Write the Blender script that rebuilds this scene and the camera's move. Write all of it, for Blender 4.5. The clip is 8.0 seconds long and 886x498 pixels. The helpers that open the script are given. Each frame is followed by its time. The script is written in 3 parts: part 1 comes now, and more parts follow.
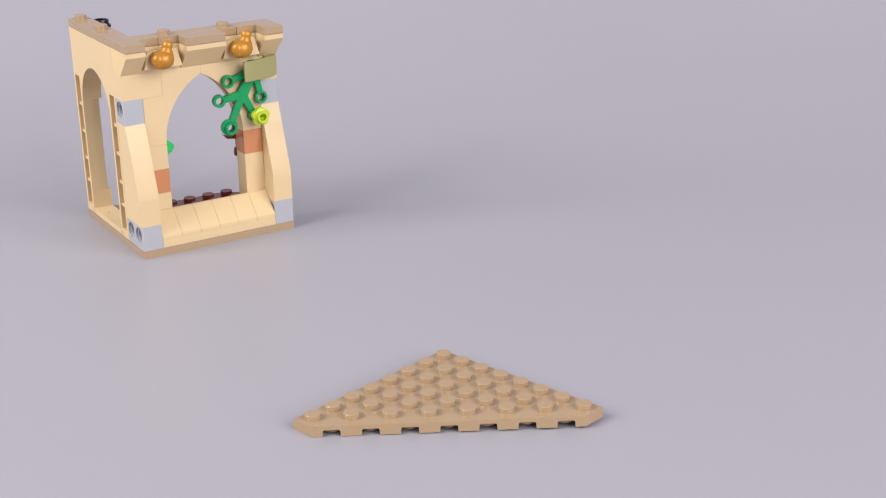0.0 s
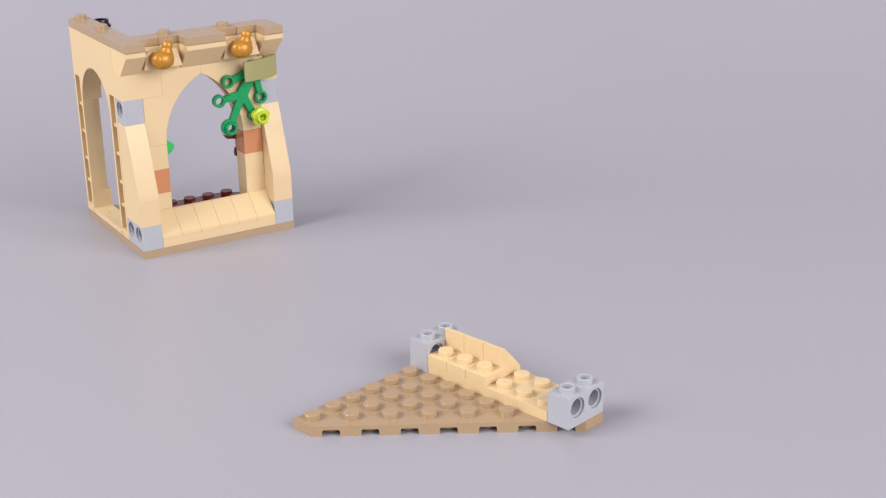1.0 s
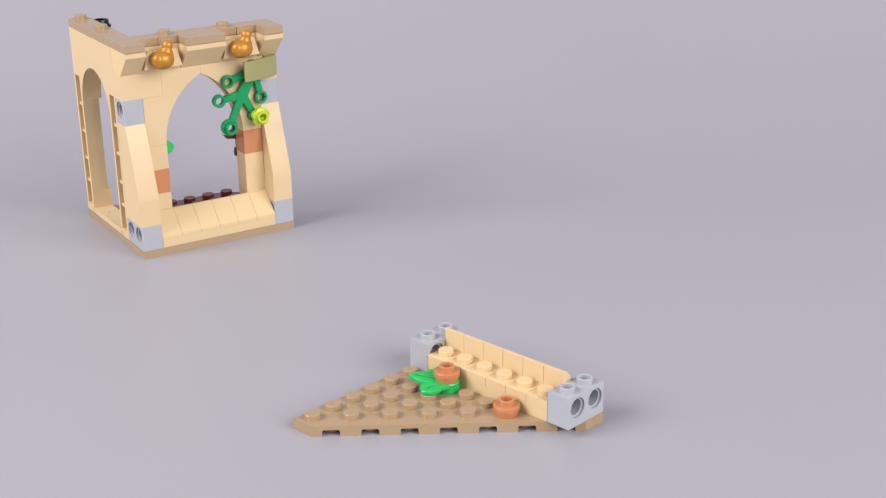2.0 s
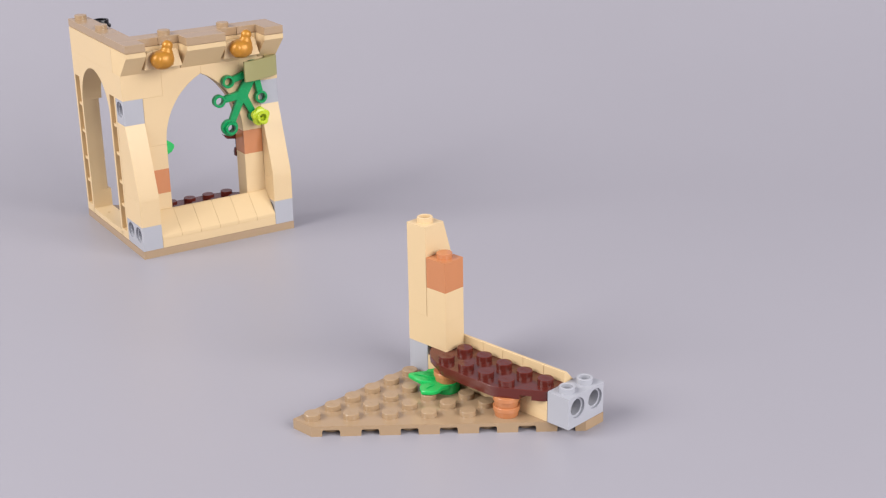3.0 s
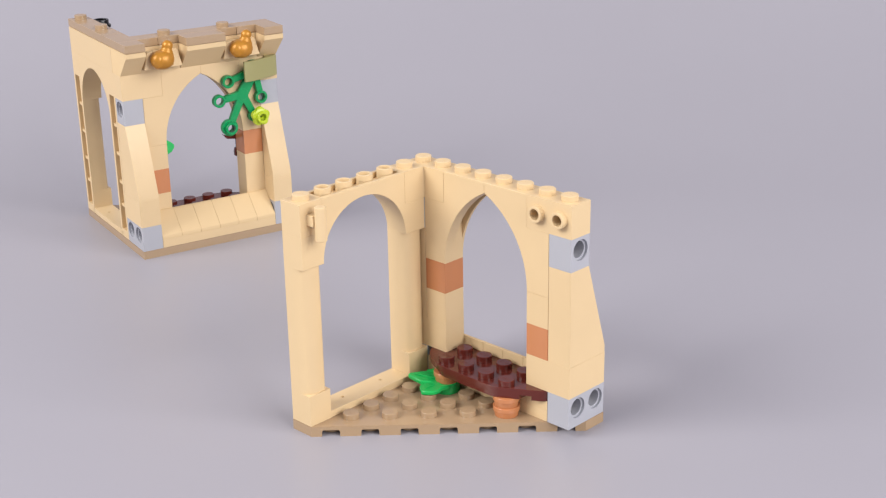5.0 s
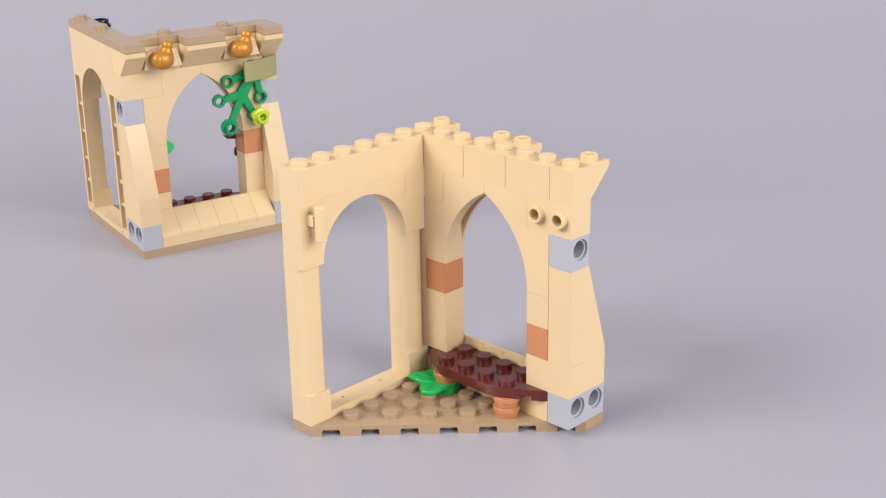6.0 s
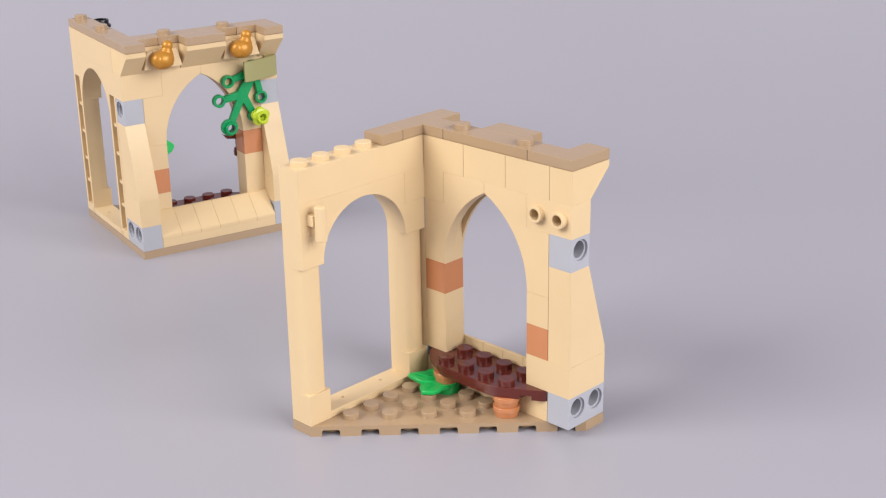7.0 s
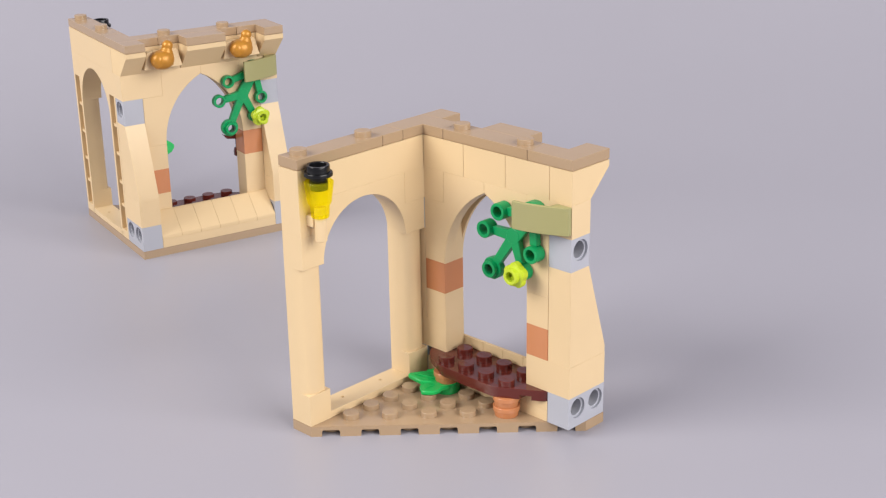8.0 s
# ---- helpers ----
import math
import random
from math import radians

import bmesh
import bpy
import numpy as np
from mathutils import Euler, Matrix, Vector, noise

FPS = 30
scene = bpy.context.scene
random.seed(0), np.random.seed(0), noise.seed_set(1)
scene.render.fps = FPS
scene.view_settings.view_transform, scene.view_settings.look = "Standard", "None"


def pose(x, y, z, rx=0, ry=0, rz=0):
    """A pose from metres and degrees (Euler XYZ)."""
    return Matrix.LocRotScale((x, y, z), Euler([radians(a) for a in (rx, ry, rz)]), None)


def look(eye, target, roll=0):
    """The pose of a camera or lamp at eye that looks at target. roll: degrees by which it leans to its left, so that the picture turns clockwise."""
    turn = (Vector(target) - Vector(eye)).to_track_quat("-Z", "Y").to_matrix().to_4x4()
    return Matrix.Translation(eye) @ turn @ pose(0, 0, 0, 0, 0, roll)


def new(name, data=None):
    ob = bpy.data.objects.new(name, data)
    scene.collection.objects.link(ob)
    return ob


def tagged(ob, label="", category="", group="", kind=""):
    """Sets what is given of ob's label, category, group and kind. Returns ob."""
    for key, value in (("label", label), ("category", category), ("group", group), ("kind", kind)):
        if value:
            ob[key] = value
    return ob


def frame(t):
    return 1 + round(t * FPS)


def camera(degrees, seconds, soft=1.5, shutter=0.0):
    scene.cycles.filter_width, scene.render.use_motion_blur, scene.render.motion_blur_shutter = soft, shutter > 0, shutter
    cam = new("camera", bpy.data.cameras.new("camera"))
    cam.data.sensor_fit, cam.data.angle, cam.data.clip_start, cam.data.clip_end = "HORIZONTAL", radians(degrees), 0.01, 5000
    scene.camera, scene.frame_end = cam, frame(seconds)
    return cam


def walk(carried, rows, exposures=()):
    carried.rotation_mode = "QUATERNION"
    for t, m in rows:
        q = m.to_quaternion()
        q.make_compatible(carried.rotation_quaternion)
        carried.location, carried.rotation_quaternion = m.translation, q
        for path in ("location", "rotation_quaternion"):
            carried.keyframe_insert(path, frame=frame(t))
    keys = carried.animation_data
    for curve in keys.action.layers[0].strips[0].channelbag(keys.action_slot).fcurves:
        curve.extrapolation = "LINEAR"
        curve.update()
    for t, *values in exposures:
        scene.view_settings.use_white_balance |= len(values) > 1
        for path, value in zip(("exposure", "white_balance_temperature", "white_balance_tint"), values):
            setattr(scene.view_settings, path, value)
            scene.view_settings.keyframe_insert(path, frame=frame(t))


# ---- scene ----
cam = camera(34.60, 8.0, 1.25)
EYE = (0.29799, 0.29116, 0.19403)
AIM = (0.010120, 0.009608, 0.043160)
STILL = look(EYE, AIM, -1.01)
walk(cam, [(0.0, STILL), (8.0, STILL)])

# ---- light: a photo table under soft boxes ----
world = bpy.data.worlds.new("studio")
scene.world = world
world.use_nodes = True
world.node_tree.nodes["Background"].inputs[0].default_value = (0.87, 0.87, 1.0, 1)
world.node_tree.nodes["Background"].inputs[1].default_value = 0.40


def softbox(name, eye, target, sx, sy, watts, colour):
    data = bpy.data.lights.new(name, "AREA")
    data.shape, data.size, data.size_y = "RECTANGLE", sx, sy
    data.energy, data.color = watts, colour
    ob = new(name, data)
    ob.matrix_world = look(eye, target)
    return ob


softbox("softbox_key", (1.30, -0.50, 1.00), (-0.08, -0.08, 0.03), 1.05, 0.95, 35.0, (1.0, 0.97, 0.93))
softbox("softbox_fill", (-0.10, 1.42, 0.78), (-0.08, -0.03, 0.03), 1.35, 1.0, 31.5, (1.0, 0.97, 0.95))
scene.view_settings.exposure = 0.02

# ---- materials ----


def plastic(name, colour, rough=0.22, metal=0.0, grain=0.025, clear=0.0):
    """Moulded plastic: faint flow marks in tone, fine relief, and small shifts of tone from piece to piece."""
    mat = bpy.data.materials.new(name)
    mat.use_nodes = True
    nt = mat.node_tree
    bsdf = nt.nodes["Principled BSDF"]
    co = nt.nodes.new("ShaderNodeTexCoord")
    big = nt.nodes.new("ShaderNodeTexNoise")
    big.inputs["Scale"].default_value, big.inputs["Detail"].default_value = 90, 3
    fine = nt.nodes.new("ShaderNodeTexNoise")
    fine.inputs["Scale"].default_value, fine.inputs["Detail"].default_value = 900, 2
    info = nt.nodes.new("ShaderNodeObjectInfo")
    add = nt.nodes.new("ShaderNodeMath")
    add.operation = "MULTIPLY_ADD"
    add.inputs[1].default_value = 0.15
    nt.links.new(info.outputs["Random"], add.inputs[0])
    nt.links.new(big.outputs["Fac"], add.inputs[2])
    ramp = nt.nodes.new("ShaderNodeMapRange")
    ramp.inputs["From Min"].default_value, ramp.inputs["From Max"].default_value = 0.3, 1.05
    ramp.inputs["To Min"].default_value, ramp.inputs["To Max"].default_value = 1 - grain, 1 + grain
    nt.links.new(add.outputs[0], ramp.inputs["Value"])
    mul = nt.nodes.new("ShaderNodeVectorMath")
    mul.operation = "SCALE"
    mul.inputs[0].default_value = colour
    nt.links.new(ramp.outputs[0], mul.inputs["Scale"])
    nt.links.new(mul.outputs[0], bsdf.inputs["Base Color"])
    rr = nt.nodes.new("ShaderNodeMapRange")
    rr.inputs["To Min"].default_value, rr.inputs["To Max"].default_value = rough - 0.07, rough + 0.09
    nt.links.new(big.outputs["Fac"], rr.inputs["Value"])
    nt.links.new(rr.outputs[0], bsdf.inputs["Roughness"])
    bump = nt.nodes.new("ShaderNodeBump")
    bump.inputs["Strength"].default_value, bump.inputs["Distance"].default_value = 0.12, 0.00008
    nt.links.new(fine.outputs["Fac"], bump.inputs["Height"])
    nt.links.new(bump.outputs[0], bsdf.inputs["Normal"])
    for n in (big, fine):
        nt.links.new(co.outputs["Object"], n.inputs["Vector"])
    bsdf.inputs["Metallic"].default_value = metal
    bsdf.inputs["Transmission Weight"].default_value = clear
    bsdf.inputs["IOR"].default_value = 1.5
    return mat


TAN = plastic("tan_plastic", (0.645, 0.478, 0.275), 0.40)
TAN_SLOPE = plastic("tan_textured_plastic", (0.645, 0.478, 0.275), 0.62)
TAN_SLOPE.node_tree.nodes["Principled BSDF"].inputs["Specular IOR Level"].default_value = 0.2
DARK_TAN = plastic("dark_tan_plastic", (0.360, 0.248, 0.149), 0.13)
GREY = plastic("grey_plastic", (0.375, 0.380, 0.42))
NOUGAT = plastic("nougat_plastic", (0.49, 0.195, 0.082))
BROWN = plastic("brown_plastic", (0.098, 0.017, 0.012), 0.14)
GREEN = plastic("green_plastic", (0.002, 0.26, 0.08), 0.30)
LEAF = plastic("bright_green_plastic", (0.01, 0.42, 0.09), 0.25)
LIME = plastic("lime_plastic", (0.44, 0.55, 0.022), 0.25)
GOLD = plastic("pearl_gold_plastic", (0.47, 0.205, 0.022), 0.36, 0.25, 0.10)
OLIVE = plastic("olive_plastic", (0.30, 0.28, 0.12), 0.3)
BLACK = plastic("black_plastic", (0.006, 0.006, 0.007), 0.22)


def clear_plastic(name, tint, colour):
    """See-through coloured plastic: part of the light passes on, tinted, the rest is the gloss of its skin."""
    mat = plastic(name, colour, 0.10, 0.0, 0.02, 0.35)
    nt = mat.node_tree
    pane = nt.nodes.new("ShaderNodeBsdfTransparent")
    pane.inputs[0].default_value = (*tint, 1)
    mix = nt.nodes.new("ShaderNodeMixShader")
    mix.inputs[0].default_value = 0.15
    nt.links.new(pane.outputs[0], mix.inputs[1])
    nt.links.new(nt.nodes["Principled BSDF"].outputs[0], mix.inputs[2])
    nt.links.new(mix.outputs[0], nt.nodes["Material Output"].inputs["Surface"])
    return mat


YELLOW = clear_plastic("clear_yellow_plastic", (1.0, 0.975, 0.17), (0.90, 0.86, 0.015))
for glossy in (GREEN, BLACK):
    glossy.node_tree.nodes["Principled BSDF"].inputs["Specular IOR Level"].default_value = 0.32
PAPER = plastic("sweep_paper", (0.326, 0.315, 0.356), 0.38, 0.0, 0.03)
pn = PAPER.node_tree.nodes
for n in pn:
    if n.bl_idname == "ShaderNodeTexNoise":
        n.inputs["Scale"].default_value *= 0.05 if n.inputs["Scale"].default_value < 100 else 0.8
    if n.bl_idname == "ShaderNodeBump":
        n.inputs["Strength"].default_value = 0.05

# ---- mesh helpers; shapes are given in millimetres ----
MM = 0.001


def solid(bm, rings, bevel=0.04, seg=1, pick=None, upright=0):
    """Adds a closed solid between two equal rings of points, with softened edges. pick: a test for the edges to soften; upright: a wider
    softening for the edges that run upwards."""
    t = bmesh.new()
    a = [t.verts.new(p) for p in rings[0]]
    b = [t.verts.new(p) for p in rings[1]]
    t.faces.new(a)
    t.faces.new(b)
    for i in range(len(a)):
        j = (i + 1) % len(a)
        t.faces.new((a[i], a[j], b[j], b[i]))
    bmesh.ops.recalc_face_normals(t, faces=t.faces)
    if bevel:
        sharp = [e for e in t.edges if e.calc_face_angle(0) > radians(25) and (pick is None or pick(e))]
        if upright:
            rising = [e for e in sharp if abs(e.verts[0].co.z - e.verts[1].co.z) > 0.85 * e.calc_length()]
            bmesh.ops.bevel(t, geom=rising, offset=upright, segments=2, affect="EDGES", clamp_overlap=True)
            sharp = [e for e in t.edges if e.calc_face_angle(0) > radians(50)]
        bmesh.ops.bevel(t, geom=sharp, offset=bevel, segments=seg, affect="EDGES", clamp_overlap=True)
    merge(bm, t)


def merge(bm, t):
    me = bpy.data.meshes.new("tmp")
    t.to_mesh(me)
    t.free()
    bm.from_mesh(me)
    bpy.data.meshes.remove(me)


def prism(bm, poly, axis, a, b, bevel=0.04, pick=None, upright=0):
    """A profile drawn out along an axis from a to b. x: profile (y, z); y: (x, z); z: (x, y)."""
    put = {"x": lambda p, c: (c, p[0], p[1]), "y": lambda p, c: (p[0], c, p[1]), "z": lambda p, c: (p[0], p[1], c)}[axis]
    solid(bm, ([put(p, a) for p in poly], [put(p, b) for p in poly]), bevel, 1, pick, upright)


def block(bm, x0, y0, z0, x1, y1, z1, bevel=0.04, upright=0):
    prism(bm, [(x0, y0), (x1, y0), (x1, y1), (x0, y1)], "z", z0, z1, bevel, None, upright)


def on_plane(axis, c):
    """A test for edges that lie in the plane axis = c."""
    k = "xyz".index(axis)
    return lambda e: all(abs(v.co[k] - c) < 1e-4 for v in e.verts)


def lathe(bm, profile, centre=(0, 0, 0), axis="z", seg=28):
    """A closed turned body: profile of (radius, height) from foot to top; a first and last radius of 0 close it."""
    t = bmesh.new()
    rows = []
    for r, h in profile:
        if r == 0:
            rows.append([t.verts.new((0, 0, h))])
        else:
            rows.append([t.verts.new((r * math.cos(2 * math.pi * i / seg), r * math.sin(2 * math.pi * i / seg), h)) for i in range(seg)])
    for a, b in zip(rows, rows[1:]):
        for i in range(seg):
            j = (i + 1) % seg
            if len(a) == 1:
                t.faces.new((a[0], b[j], b[i]))
            elif len(b) == 1:
                t.faces.new((a[i], a[j], b[0]))
            else:
                t.faces.new((a[i], a[j], b[j], b[i]))
    turn = {"z": Matrix.Identity(4), "x": Matrix.Rotation(radians(90), 4, "Y"), "y": Matrix.Rotation(radians(-90), 4, "X")}[axis]
    t.transform(Matrix.Translation(centre) @ turn)
    bmesh.ops.recalc_face_normals(t, faces=t.faces)
    merge(bm, t)


def pierced(bm, x0, z0, w, h, y0, y1, cz, r=2.45, rim=3.1, deep=0.8, seg=24):
    """A block from y0 to y1 with a round hole along y, sunk at both mouths."""
    t = bmesh.new()
    cx = x0 + w / 2

    def ring(radius, y):
        return [t.verts.new((cx + radius * math.cos(2 * math.pi * i / seg), y, cz + radius * math.sin(2 * math.pi * i / seg))) for i in range(seg)]

    def outer(y):
        out = []
        for i in range(seg):
            c, s = math.cos(2 * math.pi * i / seg), math.sin(2 * math.pi * i / seg)
            dz = (z0 + h - cz) if s > 0 else (cz - z0)
            k = min(w / 2 / abs(c) if abs(c) > 1e-6 else 1e9, dz / abs(s) if abs(s) > 1e-6 else 1e9)
            out.append(t.verts.new((cx + k * c, y, cz + k * s)))
        return out
    rings = [outer(y0), ring(rim, y0), ring(rim, y0 + deep), ring(r, y0 + deep), ring(r, y1 - deep), ring(rim, y1 - deep), ring(rim, y1), outer(y1)]
    for a, b in zip(rings, rings[1:] + rings[:1]):
        for i in range(seg):
            j = (i + 1) % seg
            t.faces.new((a[i], a[j], b[j], b[i]))
    for side in (rings[0], rings[7]):
        for px in (x0, x0 + w):
            for pz in (z0, z0 + h):
                near = min(side, key=lambda v: (v.co.x - px) ** 2 + (v.co.z - pz) ** 2)
                near.co.x, near.co.z = px, pz
    bmesh.ops.recalc_face_normals(t, faces=t.faces)
    merge(bm, t)


def pit(bm, x0, x1, y0, y1, z0, z1):
    """A block with a pin-sized round pit in its top."""
    t = bmesh.new()
    pierced(t, x0, y0, x1 - x0, y1 - y0, z0, z1, (y0 + y1) / 2, 0.5, 0.62, 0.15, 16)
    for v in t.verts:
        v.co = (v.co.x, v.co.z, v.co.y)
    bmesh.ops.reverse_faces(t, faces=t.faces)
    merge(bm, t)


CACHE = {}


def mesh_of(key, shape, mat, mirror):
    """The mesh of a shape, made once for each key, colour and hand."""
    k = (key, mat.name, mirror)
    if k not in CACHE:
        bm = bmesh.new()
        shape(bm)
        if mirror:
            for v in bm.verts:
                v.co = (v.co.y, v.co.x, v.co.z)
            bmesh.ops.reverse_faces(bm, faces=bm.faces)
        bmesh.ops.scale(bm, vec=(MM, MM, MM), verts=bm.verts)
        me = bpy.data.meshes.new(key)
        for f in bm.faces:
            f.smooth = True
        bm.to_mesh(me)
        bm.free()
        me.set_sharp_from_angle(angle=radians(32))
        me.materials.append(mat)
        CACHE[k] = me
    return CACHE[k]


def stud_shape(bm):
    # the raised maker's mark, as a row of plain bars
    for d in (-1.2, -0.4, 0.4, 1.2):
        block(bm, -0.5, d - 0.2, 1.66, 0.5, d + 0.2, 1.76, 0.03)
    lathe(bm, [(0, -0.1), (2.4, -0.1), (2.4, 1.55), (2.25, 1.7), (0, 1.7)], seg=24)


def hollow_stud_shape(bm):
    lathe(bm, [(0, -0.1), (2.4, -0.1), (2.4, 1.58), (2.28, 1.7), (1.7, 1.7), (1.6, 1.6), (1.6, -0.05), (0, -0.05)], seg=24)


def side_stud_shape(bm):
    lathe(bm, [(1.6, -0.05), (2.4, -0.05), (2.4, 1.58), (2.28, 1.7), (1.7, 1.7), (1.6, 1.6), (1.6, -0.05)], axis="x", seg=24)


STUDS = {"stud": stud_shape, "hollow": hollow_stud_shape, "side": side_stud_shape}
MOVES = []
PLACES = {"free": 0}


def swap(p, mirror):
    return (p[1], p[0], p[2]) if mirror else tuple(p)


def piece(name, key, shape, mat, at, studs, label, category, t=None, house=None, parts=(), group=""):
    """One toy building piece at the place `at` (millimetres) with its studs. With a house it is a part of it; else it is a thing that
    lies on the table at first and is put in place at t seconds."""
    mirror = house is not None
    if mirror:
        ob = new(name, mesh_of(key, shape, mat, mirror))
        ob.parent = house
        tagged(ob, label)
    elif studs:
        ob = new(name)
        ob.empty_display_size = 0.004
        body = new("body", mesh_of(key, shape, mat, mirror))
        body.parent = ob
    else:
        ob = new(name, mesh_of(key, shape, mat, mirror))
    ob.location = Vector(swap(at, mirror)) * MM
    if not mirror:
        tagged(ob, label, category, group)
        MOVES.append((ob, tuple(c * MM for c in at), t))
    for kind, x, y, z in studs:
        s = new("stud", mesh_of(kind + "_stud", STUDS[kind], mat, mirror))
        s.parent = ob
        s.location = Vector(swap((x, y, z), mirror)) * MM
    for pname, pkey, pshape, pmat, pat, plabel in parts:
        s = new(pname, mesh_of(pkey, pshape, pmat, mirror))
        s.parent = ob
        s.location = Vector(swap(pat, mirror)) * MM
        tagged(s, plabel)
    return ob


def grid_studs(nx, ny, h, kind="stud", skip=()):
    return [(kind, 8 * i + 4, 8 * j + 4, h) for i in range(nx) for j in range(ny) if (i, j) not in skip]


# ---- the table ----


def sweep_table():
    """A paper sweep: flat under the toys, rising in a wide curve far behind them."""
    bm = bmesh.new()
    back = Vector((-0.716, -0.698, 0)).normalized()
    side = Vector((-back.y, back.x, 0))
    line = [(d, 0.0) for d in (-1.4, -0.9, -0.5, -0.2, 0.0, 0.1, 0.165)]
    line += [(0.165 + 0.6 * math.sin(a), 0.6 - 0.6 * math.cos(a)) for a in [radians(3 * i) for i in range(1, 31)]]
    line += [(0.765, 1.2), (0.765, 1.8)]
    cols = [-1.6, -1.0, -0.5, 0, 0.5, 1.0, 1.6]
    grid = [[bm.verts.new(back * d + side * c + Vector((0, 0, z))) for c in cols] for d, z in line]
    for a, b in zip(grid, grid[1:]):
        for i in range(len(cols) - 1):
            f = bm.faces.new((a[i], b[i], b[i + 1], a[i + 1]))
            f.smooth = True
    bmesh.ops.recalc_face_normals(bm, faces=bm.faces)
    me = bpy.data.meshes.new("backdrop_sweep")
    bm.to_mesh(me)
    bm.free()
    me.materials.append(PAPER)
    ob = new("ground", me)
    sol = ob.modifiers.new("thickness", "SOLIDIFY")
    sol.thickness, sol.offset = 0.002, -1 if me.polygons[0].normal.z > 0 else 1
    tagged(ob, "smooth pale lilac-grey photo sweep under the toy walls", "backdrop", kind="structure")


sweep_table()

# ---- shapes of the pieces ----


def brick_shape(nx, ny, h):
    return lambda bm: block(bm, 0.02, 0.02, 0, 8 * nx - 0.02, 8 * ny - 0.02, h, 0.02, 0.09)


def cells_shape(poly, h):
    return lambda bm: prism(bm, poly, "z", 0, h, 0.02, None, 0.09)


def inset(poly, d):
    """A right-angled outline, given anticlockwise, drawn in by d."""
    out = []
    for i, (x, y) in enumerate(poly):
        p, q = poly[i - 1], poly[(i + 1) % len(poly)]
        u, v = Vector((x - p[0], y - p[1])).normalized(), Vector((q[0] - x, q[1] - y)).normalized()
        out.append((x - d * (u.y + v.y), y + d * (u.x + v.x)))
    return out


def tile_shape(poly):
    """A flat tile with the narrow groove round its foot."""
    def shape(bm):
        prism(bm, inset(poly, 0.35), "z", 0, 0.4, 0)
        prism(bm, inset(poly, 0.05), "z", 0.28, 3.2, 0.1)
    return shape


def oblong(nx, ny):
    return [(0, 0), (8 * nx, 0), (8 * nx, 8 * ny), (0, 8 * ny)]


def technic_shape(n):
    def shape(bm):
        for i in range(n):
            pierced(bm, 8 * i, 0, 8, 9.6, 0.04, 7.96, 5.7)
        ends = [e for e in bm.edges if e.calc_face_angle(0) > 1 and all(min(abs(v.co.x), abs(v.co.x - 8 * n)) < 1e-4 and min(abs(v.co.y - 0.04), abs(v.co.y - 7.96)) < 1e-4 for v in e.verts) and abs(e.verts[0].co.z - e.verts[1].co.z) > 0.1]
        bmesh.ops.bevel(bm, geom=ends, offset=0.15, segments=1, affect="EDGES", clamp_overlap=True)
    return shape


def peg_brick_shape(bm):
    """A two-long brick with two round sockets sunk deep into one side."""
    t = bmesh.new()
    for i in range(2):
        pierced(t, 8 * i, 0, 8, 9.6, 0.02, 7.98, 5.0, 1.6, 1.62, 0.1, 20)
    for v in t.verts:
        v.co = (v.co.y, v.co.x, v.co.z)
    bmesh.ops.reverse_faces(t, faces=t.faces)
    merge(bm, t)
    for y in (4, 12):
        lathe(bm, [(0, 0.3), (1.7, 0.3), (1.7, 1.5), (0, 1.5)], (0, y, 5.0), "x", 20)


def wedge_plate_shape(bm):
    out = [(0, 0), (64, 0), (64, 8), (8, 64), (0, 64)]
    under = 2.05
    t = bmesh.new()
    prism(t, out, "z", under, 3.2, 0)
    rim = [e for e in t.edges if min(v.co.z for v in e.verts) > 3.1]
    bmesh.ops.bevel(t, geom=rim, offset=0.16, segments=2, affect="EDGES", clamp_overlap=True)
    merge(bm, t)
    block(bm, 0, 0, 0, 64, 1.5, under, 0)
    block(bm, 0, 1.5, 0, 1.5, 64, under, 0)
    block(bm, 62.5, 1.5, 0, 64, 8, under, 0)
    block(bm, 1.5, 62.5, 0, 8, 64, under, 0)
    # feet along the slanting edge; the gaps between them narrow towards rounded tops
    q = 1 / math.sqrt(2)

    def along(s, d, z):
        return (64 - s * q - d * q, 8 + s * q - d * q, z)
    full = 56 * math.sqrt(2)
    pitch = 8 * math.sqrt(2)
    edges = [0.0]
    for i in range(7):
        c = pitch * (i + 0.5)
        edges += [c - 2.65, c + 2.65]
    edges += [full]
    for a, b in zip(edges[0::2], edges[1::2]):
        la, lb = (0.0 if a == 0 else 1.0), (0.0 if b == full else 1.0)
        foot = [(a, 0), (b, 0), (b + 0.1 * lb, 1.5), (b + 0.22 * lb, 1.85), (b + 0.5 * lb, under), (a - 0.5 * la, under), (a - 0.22 * la, 1.85), (a - 0.1 * la, 1.5)]
        solid(bm, ([along(u, 0, z) for u, z in foot], [along(u, 1.6, z) for u, z in foot]), 0)
    for i in range(1, 8):
        for j in range(1, 8 - i + 1):
            lathe(bm, [(2.4, 0.1), (3.25, 0.1), (3.25, 2.1), (2.4, 2.1), (2.4, 0.1)], (8 * i, 8 * j, 0), seg=14)


def sill_slope_shape(bm):
    prism(bm, [(0, 0), (16, 0), (16, 3.2), (8.2, 3.2), (8.2, 9.6), (7.2, 9.6), (0, 1.6)], "y", 0.03, 7.97, 0.08)


def steep_slope_shape(bm):
    prism(bm, [(0.05, 0), (15.95, 0), (15.95, 28.8), (8.05, 28.8), (0.05, 2.2)], "y", 0.05, 7.95, 0.02, None, 0.09)


